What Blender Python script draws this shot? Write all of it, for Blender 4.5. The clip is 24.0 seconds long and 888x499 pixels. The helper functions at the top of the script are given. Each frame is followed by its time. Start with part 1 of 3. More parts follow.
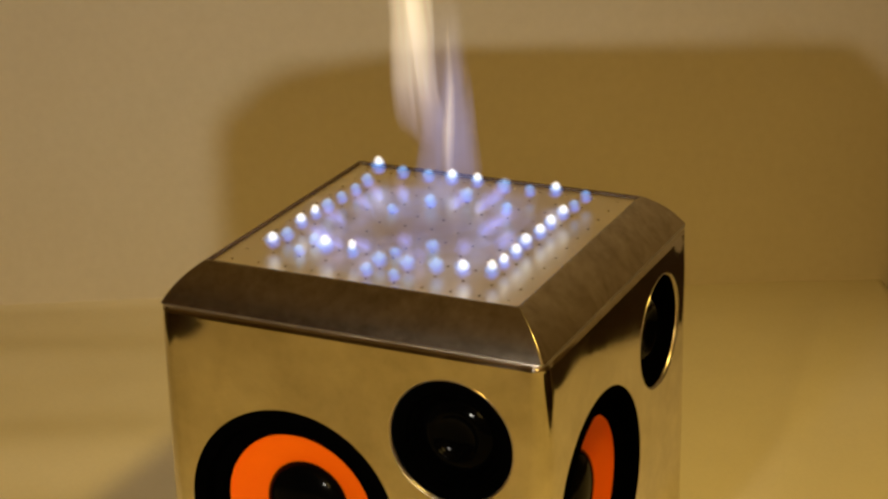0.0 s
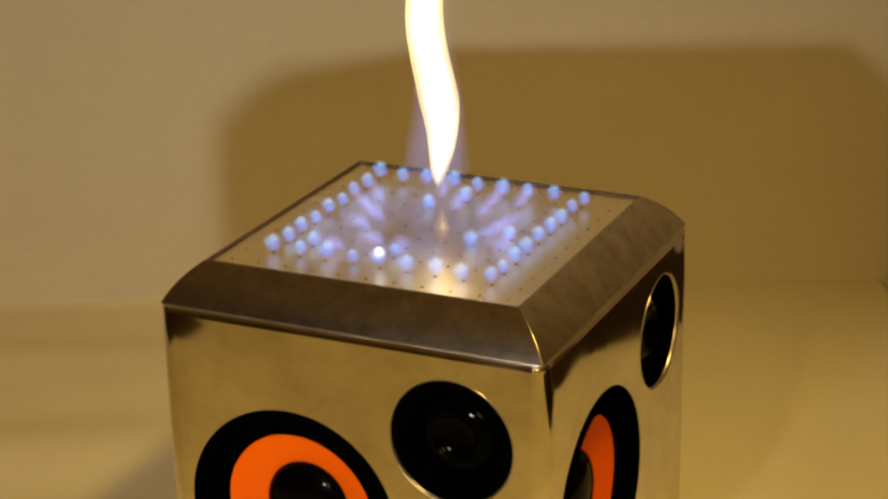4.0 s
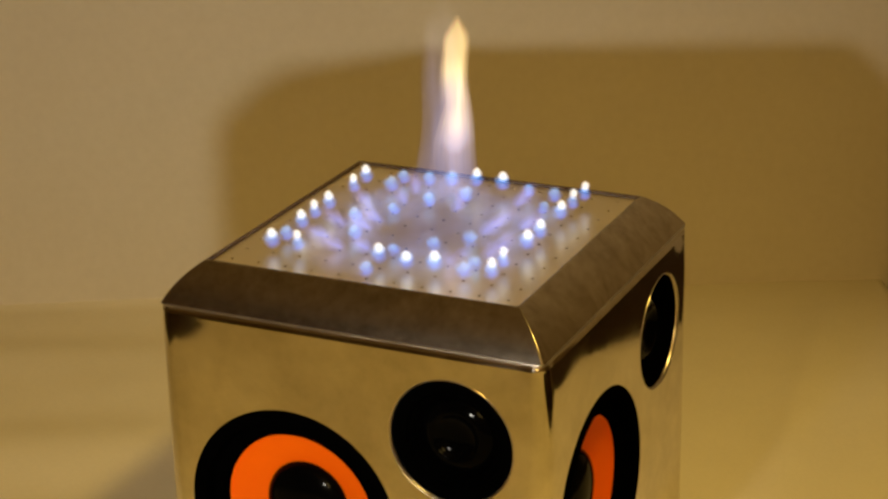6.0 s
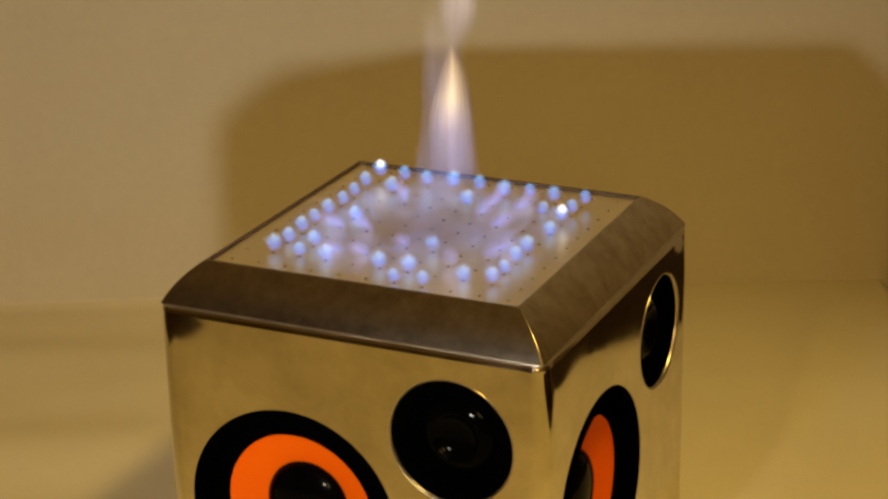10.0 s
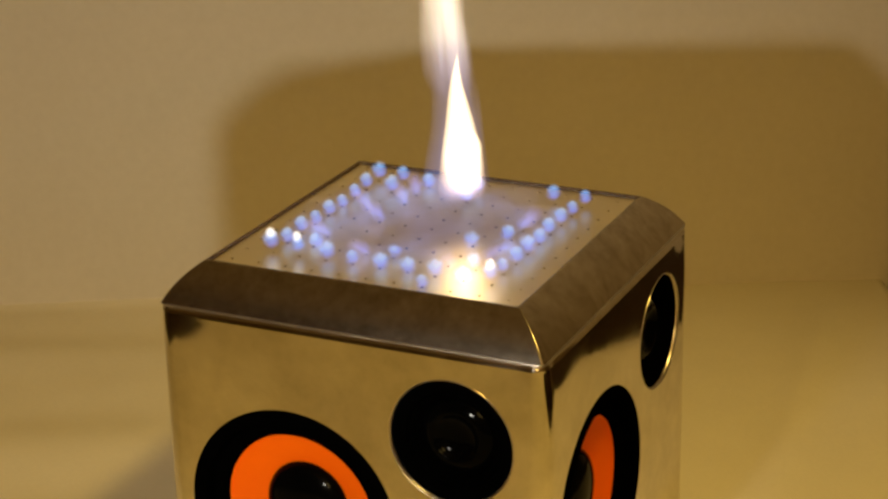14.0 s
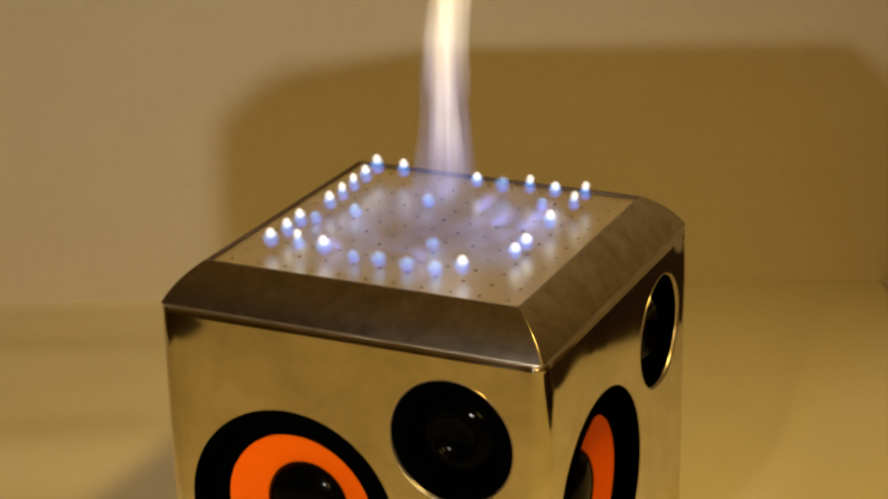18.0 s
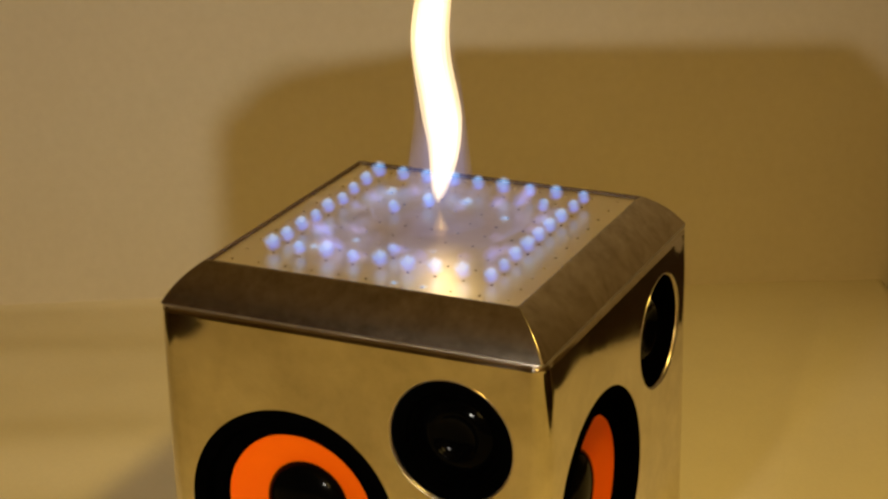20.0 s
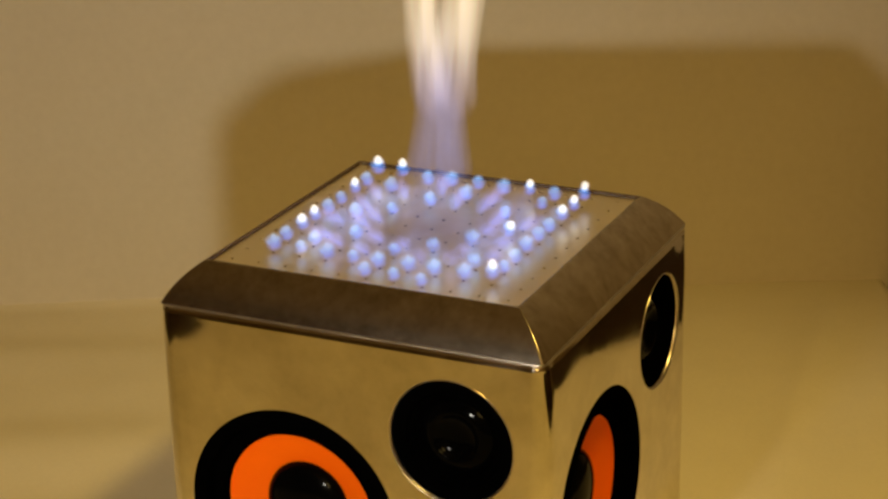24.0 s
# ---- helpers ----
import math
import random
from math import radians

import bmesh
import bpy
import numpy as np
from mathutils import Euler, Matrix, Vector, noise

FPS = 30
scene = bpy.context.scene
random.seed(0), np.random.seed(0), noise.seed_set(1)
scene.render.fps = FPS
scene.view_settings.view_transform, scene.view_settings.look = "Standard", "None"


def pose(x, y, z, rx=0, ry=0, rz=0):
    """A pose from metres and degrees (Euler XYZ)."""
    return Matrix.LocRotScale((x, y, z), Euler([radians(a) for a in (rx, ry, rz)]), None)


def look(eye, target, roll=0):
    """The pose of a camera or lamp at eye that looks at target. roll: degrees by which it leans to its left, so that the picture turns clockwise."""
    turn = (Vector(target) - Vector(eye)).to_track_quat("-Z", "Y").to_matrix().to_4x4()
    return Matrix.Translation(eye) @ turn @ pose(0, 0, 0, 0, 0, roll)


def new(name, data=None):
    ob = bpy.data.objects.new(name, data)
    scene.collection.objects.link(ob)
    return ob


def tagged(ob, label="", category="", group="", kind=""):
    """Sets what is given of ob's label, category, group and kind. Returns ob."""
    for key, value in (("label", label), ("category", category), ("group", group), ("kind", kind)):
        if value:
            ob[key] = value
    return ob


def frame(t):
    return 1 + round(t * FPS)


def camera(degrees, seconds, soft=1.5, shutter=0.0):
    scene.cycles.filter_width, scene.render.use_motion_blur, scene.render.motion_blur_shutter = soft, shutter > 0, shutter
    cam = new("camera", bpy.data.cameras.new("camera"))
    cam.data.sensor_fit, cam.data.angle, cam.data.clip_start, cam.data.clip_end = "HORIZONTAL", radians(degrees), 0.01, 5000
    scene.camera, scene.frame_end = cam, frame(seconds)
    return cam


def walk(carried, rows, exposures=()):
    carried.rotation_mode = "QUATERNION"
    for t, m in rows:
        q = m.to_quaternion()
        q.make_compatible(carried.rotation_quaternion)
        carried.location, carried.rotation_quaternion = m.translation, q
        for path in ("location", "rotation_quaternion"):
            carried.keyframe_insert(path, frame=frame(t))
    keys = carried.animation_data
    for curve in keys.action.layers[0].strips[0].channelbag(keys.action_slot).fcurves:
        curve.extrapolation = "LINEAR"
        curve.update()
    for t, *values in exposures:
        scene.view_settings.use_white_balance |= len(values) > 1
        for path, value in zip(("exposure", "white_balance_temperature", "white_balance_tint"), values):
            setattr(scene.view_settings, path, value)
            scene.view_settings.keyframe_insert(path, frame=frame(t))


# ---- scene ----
cam = camera(25.07, 24.0, soft=2.6)
EYE = (0.3481, -0.7298, 0.4585)
YAW, PITCH = radians(-25.13), radians(20.61)
AIM = (EYE[0] + math.sin(YAW) * math.cos(PITCH), EYE[1] + math.cos(YAW) * math.cos(PITCH), EYE[2] - math.sin(PITCH))
walk(cam, [(0.0, look(EYE, AIM, -1.243)), (24.0, look(EYE, AIM, -1.243))],
     [(0.0, 0.04), (15.8, 0.04), (16.0, -0.30), (16.2, 0.02), (16.8, 0.0), (16.9, -0.26), (17.0, -0.31), (17.2, -0.10), (17.4, 0.04),
      (20.8, 0.04), (21.0, -0.09), (21.2, 0.04), (24.0, 0.04)])

# ---- light ----
scene.cycles.transparent_max_bounces = 96
world = bpy.data.worlds.new("world")
scene.world = world
world.use_nodes = True
world.node_tree.nodes["Background"].inputs["Color"].default_value = (0.9, 0.58, 0.22, 1)
world.node_tree.nodes["Background"].inputs["Strength"].default_value = 0.03


def lamp(name, kind, energy, colour, m):
    data = bpy.data.lights.new(name, kind)
    data.energy, data.color = energy, colour
    ob = new(name, data)
    ob.matrix_world = m
    return data


# a small whitish lamp low in front of the speaker throws its shadow on the backdrop
front = lamp("front_lamp", "SPOT", 3.15, (1.0, 0.95, 0.80), look((0.06, -0.36, 0.182), (-0.18, 0.23, 0.33)))
front.spot_size, front.spot_blend, front.shadow_soft_size = radians(112), 1.0, 0.010
# a warm reading lamp above, turned towards the wall
warm = lamp("reading_lamp", "SPOT", 22.5, (1.0, 0.67, 0.145), look((0.58, -0.09, 1.15), (0.12, -0.125, 0)))
warm.spot_size, warm.spot_blend, warm.shadow_soft_size = radians(54), 0.9, 0.07
# the lamp of the room behind, warm and far
room_lamp = lamp("room_lamp", "POINT", 43.0, (1.0, 0.67, 0.20), pose(1.15, -2.4, 1.27))
room_lamp.shadow_soft_size = 0.30


# ---- materials ----
def material(name):
    m = bpy.data.materials.new(name)
    m.use_nodes = True
    m.node_tree.nodes.clear()
    return m, m.node_tree.nodes, m.node_tree.links


def node(nodes, kind, **values):
    n = nodes.new(kind)
    for key, value in values.items():
        if key == "operation":
            n.operation = value
        else:
            n.inputs[key].default_value = value
    return n


def ramp(nodes, stops):
    n = nodes.new("ShaderNodeValToRGB")
    e = n.color_ramp.elements
    while len(e) < len(stops):
        e.new(0.5)
    for k, (at, c) in zip(e, stops):
        k.position = at
        k.color = (*c, 1) if len(c) == 3 else c
    return n


def surface(name, dark, light, rough=(0.4, 0.6), metal=0.0, scale=60.0, fine=900.0, bump=0.1, depth=0.001,
            stretch=(1, 1, 1), specular=0.5, coat=0.0):
    """Two noises, one coarse for stains and one fine for grain, drive colour, roughness and relief."""
    m, nodes, links = material(name)
    out = nodes.new("ShaderNodeOutputMaterial")
    b = node(nodes, "ShaderNodeBsdfPrincipled", Metallic=metal)
    b.inputs["Specular IOR Level"].default_value = specular
    b.inputs["Coat Weight"].default_value = coat
    co = nodes.new("ShaderNodeTexCoord")
    mp = nodes.new("ShaderNodeMapping")
    mp.inputs["Scale"].default_value = stretch
    links.new(co.outputs["Object"], mp.inputs["Vector"])
    n1 = node(nodes, "ShaderNodeTexNoise", Scale=scale, Detail=5.0, Roughness=0.6)
    n2 = node(nodes, "ShaderNodeTexNoise", Scale=fine, Detail=3.0, Roughness=0.6)
    links.new(mp.outputs["Vector"], n1.inputs["Vector"])
    links.new(mp.outputs["Vector"], n2.inputs["Vector"])
    mix = node(nodes, "ShaderNodeMath", operation="MULTIPLY_ADD")
    mix.inputs[1].default_value, mix.inputs[2].default_value = 0.35, 0.0
    links.new(n2.outputs["Fac"], mix.inputs[0])
    add = node(nodes, "ShaderNodeMath", operation="MULTIPLY_ADD")
    add.inputs[1].default_value = 0.65
    links.new(n1.outputs["Fac"], add.inputs[0])
    links.new(mix.outputs[0], add.inputs[2])
    r = ramp(nodes, [(0.32, dark), (0.68, light)])
    links.new(add.outputs[0], r.inputs["Fac"])
    links.new(r.outputs["Color"], b.inputs["Base Color"])
    mr = node(nodes, "ShaderNodeMapRange")
    mr.inputs["From Min"].default_value, mr.inputs["From Max"].default_value = 0.3, 0.7
    mr.inputs["To Min"].default_value, mr.inputs["To Max"].default_value = rough
    links.new(add.outputs[0], mr.inputs["Value"])
    links.new(mr.outputs[0], b.inputs["Roughness"])
    if bump:
        bp = node(nodes, "ShaderNodeBump", Strength=bump, Distance=depth)
        links.new(add.outputs[0], bp.inputs["Height"])
        links.new(bp.outputs[0], b.inputs["Normal"])
    links.new(b.outputs[0], out.inputs["Surface"])
    return m


def glow(name, stops, low, high, strength, scale=(90, 90, 30), wisps=0.6):
    """Burning gas: light added to what lies behind it; colour follows the height in the flame, broken up by wisps."""
    m, nodes, links = material(name)
    out = nodes.new("ShaderNodeOutputMaterial")
    co = nodes.new("ShaderNodeTexCoord")
    sep = nodes.new("ShaderNodeSeparateXYZ")
    links.new(co.outputs["Object"], sep.inputs[0])
    mr = node(nodes, "ShaderNodeMapRange")
    mr.inputs["From Min"].default_value, mr.inputs["From Max"].default_value = low, high
    links.new(sep.outputs["Z"], mr.inputs["Value"])
    r = ramp(nodes, stops)
    links.new(mr.outputs[0], r.inputs["Fac"])
    mp = nodes.new("ShaderNodeMapping")
    mp.inputs["Scale"].default_value = scale
    links.new(co.outputs["Object"], mp.inputs["Vector"])
    n = node(nodes, "ShaderNodeTexNoise", Scale=1.0, Detail=2.0, Distortion=0.4)
    links.new(mp.outputs["Vector"], n.inputs["Vector"])
    w = node(nodes, "ShaderNodeMapRange")
    w.inputs["From Min"].default_value, w.inputs["From Max"].default_value = 0.3, 0.7
    w.inputs["To Min"].default_value, w.inputs["To Max"].default_value = strength * (1 - wisps), strength * (1 + wisps)
    links.new(n.outputs["Fac"], w.inputs["Value"])
    fade = node(nodes, "ShaderNodeMath", operation="MULTIPLY")
    links.new(w.outputs[0], fade.inputs[0])
    links.new(r.outputs["Alpha"], fade.inputs[1])
    e = nodes.new("ShaderNodeEmission")
    links.new(r.outputs["Color"], e.inputs["Color"])
    links.new(fade.outputs[0], e.inputs["Strength"])
    t = nodes.new("ShaderNodeBsdfTransparent")
    s = nodes.new("ShaderNodeAddShader")
    links.new(e.outputs[0], s.inputs[0])
    links.new(t.outputs[0], s.inputs[1])
    links.new(s.outputs[0], out.inputs["Surface"])
    return m


WALL = surface("cream_wall_paint", (0.64, 0.58, 0.46), (0.71, 0.65, 0.53), (0.6, 0.8), scale=6, fine=160, bump=0.06, specular=0.2)
CLOTH = surface("cream_cloth", (0.72, 0.66, 0.51), (0.80, 0.74, 0.59), (0.75, 0.9), scale=9, fine=500, bump=0.1, specular=0.2)
CEILING = surface("cream_ceiling_paint", (0.62, 0.53, 0.40), (0.68, 0.58, 0.44), (0.6, 0.8), scale=3, fine=60, bump=0.05)
ROOM = surface("tan_room_paint", (0.28, 0.20, 0.125), (0.34, 0.25, 0.16), (0.6, 0.8), scale=3, fine=60, bump=0.05)
FLOOR = surface("dark_wooden_floor", (0.050, 0.031, 0.019), (0.085, 0.055, 0.034), (0.45, 0.6), scale=5, fine=90, bump=0.05)
CHROME = surface("polished_steel", (0.56, 0.51, 0.43), (0.86, 0.81, 0.73), (0.03, 0.14), 1.0, scale=22, fine=75, bump=0.045, depth=0.0012)
PLATE = surface("brushed_steel_plate", (0.80, 0.70, 0.44), (0.88, 0.77, 0.50), (0.30, 0.42), 1.0, scale=45, fine=900, bump=0.02, depth=0.0004)
BLACK = surface("black_plastic", (0.0004, 0.0004, 0.0004), (0.0008, 0.0008, 0.0008), (0.35, 0.5), scale=60, fine=900, bump=0.05, depth=0.0003, specular=0.0)
RUBBER = surface("black_rubber", (0.0004, 0.0004, 0.0004), (0.0009, 0.0009, 0.0009), (0.5, 0.65), scale=80, fine=1200, bump=0.05, depth=0.0003, specular=0.0)
GLOSS = surface("glossy_black", (0.0008, 0.0008, 0.0008), (0.0014, 0.0014, 0.0014), (0.10, 0.16), scale=40, fine=900, bump=0.02, depth=0.0002, specular=0.05)
DOME = surface("glossy_black_dome", (0.0005, 0.0005, 0.0005), (0.001, 0.001, 0.001), (0.06, 0.10), scale=40, fine=900, bump=0.02, depth=0.0002, specular=0.035)
ORANGE = surface("orange_cone", (0.95, 0.135, 0.0008), (0.98, 0.150, 0.001), (0.5, 0.65), scale=70, fine=1200, bump=0.05, depth=0.0003, specular=0.1)
SATIN = surface("satin_steel", (0.38, 0.33, 0.27), (0.68, 0.62, 0.54), (0.21, 0.24), 1.0, scale=85, fine=300, bump=0.006, depth=0.0003)
WORN = surface("worn_steel_edge", (0.45, 0.41, 0.37), (0.70, 0.66, 0.61), (0.28, 0.38), 1.0, scale=60, fine=900, bump=0.02, depth=0.0002)
LIP = surface("dark_brown_lip", (0.05, 0.03, 0.015), (0.09, 0.058, 0.03), (0.45, 0.6), scale=80, fine=900, bump=0.04, depth=0.0003)
DARK = surface("dark_gap", (0.012, 0.009, 0.006), (0.02, 0.015, 0.01), (0.6, 0.8), scale=60)


def browner_middle(m):
    """The middle of the burner plate is multiplied browner and darker than its margin."""
    nodes, links = m.node_tree.nodes, m.node_tree.links
    b = next(n for n in nodes if n.type == "BSDF_PRINCIPLED")
    was = b.inputs["Base Color"].links[0].from_socket
    co = nodes.new("ShaderNodeTexCoord")
    n = node(nodes, "ShaderNodeTexNoise", Scale=70.0, Detail=4.0)
    links.new(co.outputs["Object"], n.inputs["Vector"])
    mul = node(nodes, "ShaderNodeVectorMath", operation="MULTIPLY")
    mul.inputs[1].default_value = (1, 1, 0)
    links.new(co.outputs["Object"], mul.inputs[0])
    ln = node(nodes, "ShaderNodeVectorMath", operation="LENGTH")
    links.new(mul.outputs[0], ln.inputs[0])
    wob = node(nodes, "ShaderNodeMath", operation="MULTIPLY_ADD")
    wob.inputs[1].default_value = 0.022
    links.new(n.outputs["Fac"], wob.inputs[0])
    links.new(ln.outputs["Value"], wob.inputs[2])
    r = ramp(nodes, [(0.0, (0.62, 0.51, 0.42)), (0.24, (0.74, 0.67, 0.60)), (0.52, (0.86, 0.83, 0.79)), (0.72, (1, 1, 1))])
    mr = node(nodes, "ShaderNodeMath", operation="MULTIPLY")
    mr.inputs[1].default_value = 11.0
    links.new(wob.outputs[0], mr.inputs[0])
    links.new(mr.outputs[0], r.inputs["Fac"])
    mx = nodes.new("ShaderNodeMix")
    mx.data_type, mx.blend_type = "RGBA", "MULTIPLY"
    mx.inputs[0].default_value = 1.0
    links.new(was, mx.inputs[6])
    links.new(r.outputs["Color"], mx.inputs[7])
    links.new(mx.outputs[2], b.inputs["Base Color"])


browner_middle(PLATE)


# ---- building helpers ----
def mesh_of(name, verts, faces, mat, smooth=True, sharp=None):
    me = bpy.data.meshes.new(name)
    me.from_pydata(verts, [], faces)
    for p in me.polygons:
        p.use_smooth = smooth
    me.materials.append(mat)
    if sharp:
        me.set_sharp_from_angle(angle=radians(sharp))
    me.update()
    return me


def part(name, me, parent, label=""):
    ob = new(name, me)
    ob.parent = parent
    return tagged(ob, label) if label else ob


def thing(name, label, category, group="", kind="", data=None):
    return tagged(new(name, data), label, category, group, kind)


def lathe(name, profile, mat, seg=64, sharp=40):
    """Turns a profile of (radius, height) about z; a radius of zero closes it with one point."""
    verts, faces, last = [], [], None
    for r, z in profile:
        if r < 1e-6:
            ring = [len(verts)]
            verts.append((0, 0, z))
        else:
            ring = list(range(len(verts), len(verts) + seg))
            verts += [(r * math.cos(2 * math.pi * k / seg), r * math.sin(2 * math.pi * k / seg), z) for k in range(seg)]
        if last is not None:
            for k in range(seg):
                a, b = last[k % len(last)], last[(k + 1) % len(last)]
                c, d = ring[(k + 1) % len(ring)], ring[k % len(ring)]
                f = []
                for v in (a, b, c, d):
                    if v not in f:
                        f.append(v)
                if len(f) > 2:
                    faces.append(f)
        last = ring
    return mesh_of(name, verts, faces, mat, True, sharp)


def rounded_square(half, r, z, n=6):
    pts = []
    for q in range(4):
        a0 = math.pi / 2 * q
        cx, cy = (half - r) * (1 if q in (0, 3) else -1), (half - r) * (1 if q in (0, 1) else -1)
        arc = [(cx + r * math.cos(a0 + math.pi / 2 * k / n), cy + r * math.sin(a0 + math.pi / 2 * k / n), z) for k in range(n + 1)]
        pts += arc
    return pts


def loft(rings, cap_low=True, cap_high=True):
    verts, faces, n = [], [], len(rings[0])
    for ring in rings:
        verts += ring
    for k in range(len(rings) - 1):
        for i in range(n):
            j = (i + 1) % n
            faces.append((k * n + i, k * n + j, (k + 1) * n + j, (k + 1) * n + i))
    if cap_low:
        faces.append(tuple(reversed(range(n))))
    if cap_high:
        faces.append(tuple(range((len(rings) - 1) * n, len(rings) * n)))
    return verts, faces


# ---- the setting ----
H, W, A, STEP = 0.165, 0.0876, 0.0708, 0.0125
WALL_YAW = 27.45
TABLE_LEFT, TABLE_RIGHT, TABLE_FRONT = -0.605, 0.120, -0.95     # along the wall, and out of it
WALL_AT = (-0.0025, 0.3727)


def wall_frame():
    """The backdrop's foot: along the wall, up, and out of it towards the speaker."""
    return pose(WALL_AT[0], WALL_AT[1], 0, 0, 0, WALL_YAW)


def backdrop():
    me = bpy.data.meshes.new("wall_north")
    bm = bmesh.new()
    bmesh.ops.create_cube(bm, size=1, matrix=Matrix.Translation((-0.79, 0.05, 1.095)) @ Matrix.Diagonal((2.78, 0.1, 2.21, 1)))
    bm.to_mesh(me)
    bm.free()
    me.materials.append(WALL)
    ob = thing("wall_north", "plain cream painted wall behind the speaker", "wall", kind="structure", data=me)
    ob.matrix_world = wall_frame()
    low = bpy.data.meshes.new("wall_panelling")
    bm = bmesh.new()
    bmesh.ops.create_cube(bm, size=1, matrix=Matrix.Translation((-0.79, 0.053, -0.382)) @ Matrix.Diagonal((2.78, 0.094, 0.735, 1)))
    bm.to_mesh(low)
    bm.free()
    low.materials.append(FLOOR)
    ob = thing("wall_panelling", "dark wooden panelling under the cream wall", "panelling", kind="structure", data=low)
    ob.matrix_world = wall_frame()


def sheet():
    """The cream cloth under the speaker, with soft folds, tucked against the wall."""
    nx, ny, verts, faces = 150, 90, [], []
    m = wall_frame()
    for j in range(ny + 1):
        v = 0.002 + (TABLE_FRONT - 0.002) * (1 - j / ny) ** 1.7
        for i in range(nx + 1):
            u = TABLE_LEFT + (TABLE_RIGHT - TABLE_LEFT) * i / nx
            p = m @ Vector((u, v, 0))
            flat = min(1.0, max(0.0, (math.hypot(p.x, p.y) - 0.13) / 0.1))
            fold = 0.0024 * math.sin(48 * v + 5 * u + 2.0 * noise.noise((u * 3, v * 5, 1.0))) + 0.0007 * math.sin(104 * v - 9 * u + 3.0 * noise.noise((u * 4, v * 8, 4.0)))
            fold *= max(0.0, min(1.0, (-u - 0.22) * 6))
            z = flat * (fold + 0.0016 * noise.noise((u * 9, v * 9, 0.3)))
            left = max(0.0, min(1.0, -u * 5))
            off = (u - 0.094 - 0.36 * v) / 1.06
            z += 0.0030 * math.exp(-(off / 0.010) ** 2) * max(0.0, min(1.0, (v + 0.30) * 12)) * max(0.0, min(1.0, (-0.02 - v) * 20))
            rise = 0.003 * left * max(0.0, (v + 0.06) / 0.06) ** 2 + 0.0025 * left * max(0.0, (v + 0.010) / 0.010) ** 2
            verts.append((p.x, p.y, z + rise))
    for j in range(ny):
        for i in range(nx):
            a = j * (nx + 1) + i
            faces.append((a, a + 1, a + nx + 2, a + nx + 1))
    me = mesh_of("floor", verts, faces, CLOTH)
    ob = thing("tablecloth", "cream cloth with soft folds spread under the speaker", "tablecloth", kind="structure", data=me)
    sol = ob.modifiers.new("thickness", "SOLIDIFY")
    sol.thickness, sol.offset = 0.003, -1


def table():
    """The table's dark top under the cloth; it ends a little beyond the speaker's right side."""
    m = wall_frame()
    ends = []
    for v in (TABLE_FRONT, -0.002):
        ends += [m @ Vector((TABLE_LEFT, v, 0)), m @ Vector((TABLE_RIGHT, v, 0))]
    a, b, d, c = ends
    verts = [(p.x, p.y, z) for z in (-0.035, -0.0035) for p in (a, b, c, d)]
    faces = [(3, 2, 1, 0), (4, 5, 6, 7), (0, 1, 5, 4), (1, 2, 6, 5), (2, 3, 7, 6), (3, 0, 4, 7)]
    top = thing("table", "dark wooden table standing under the cream cloth", "table", data=mesh_of("table", verts, faces, DARK, False))
    leg = mesh_of("leg", *loft([rounded_square(0.020, 0.004, -0.75), rounded_square(0.028, 0.006, -0.036)]), DARK, True, 40)
    for u in (TABLE_LEFT + 0.05, TABLE_RIGHT - 0.05):
        for v in (TABLE_FRONT + 0.05, -0.05):
            part("leg", leg, top).matrix_world = m @ Matrix.Translation((u, v, 0))


def room():
    for name, m, size, words in (
            ("floor", pose(0.2, -0.6, -0.80), (5.2, 5.2, 0.1), "plain dim floor of the room"),
            ("ceiling", pose(0.2, -0.6, 2.25), (5.2, 5.2, 0.1), "plain tan ceiling in dim light"),
            ("wall_south", pose(0.2, -3.2, 0.7), (5.2, 0.1, 3.1), "plain tan wall of the room"),
            ("wall_far", pose(0.2, 1.45, 0.7), (5.2, 0.1, 3.1), "plain tan wall of the room"),
            ("wall_west", pose(-2.4, -0.6, 0.7), (0.1, 5.2, 3.1), "plain tan wall of the room"),
            ("wall_east", pose(2.8, -0.6, 0.7), (0.1, 5.2, 3.1), "plain tan wall of the room")):
        bm = bmesh.new()
        bmesh.ops.create_cube(bm, size=1, matrix=Matrix.Diagonal((*size, 1)))
        me = bpy.data.meshes.new(name)
        bm.to_mesh(me)
        bm.free()
        me.materials.append({"ceiling": CEILING, "floor": FLOOR}.get(name, ROOM))
        ob = thing(name, words, name.split("_")[0], kind="structure", data=me)
        ob.matrix_world = m


# ---- the speaker ----
def driver_pose(face, u, z, out=-0.0006):
    """A driver on one face: z of the driver points out of the face; u runs to the viewer's right on it."""
    turn, rise = {"front": (0, 0.0), "right": (90, 0.0017)}[face]
    return Matrix.Translation((OFF[0], OFF[1], 0)) @ pose(0, 0, 0, 0, 0, turn) @ Matrix.Translation((u, -W - out, z + rise)) @ pose(0, 0, 0, 90, 0, 0)


OFF = (0.0, 0.0024)     # the shell sits a little off the centre of the hole grid
WOOFER = (-0.0264, H - 0.1035, 0.0485)
TWEETER = (0.0467, H - 0.0560, 0.0266)


EDGE = 0.008     # radius of the shell's upright edges


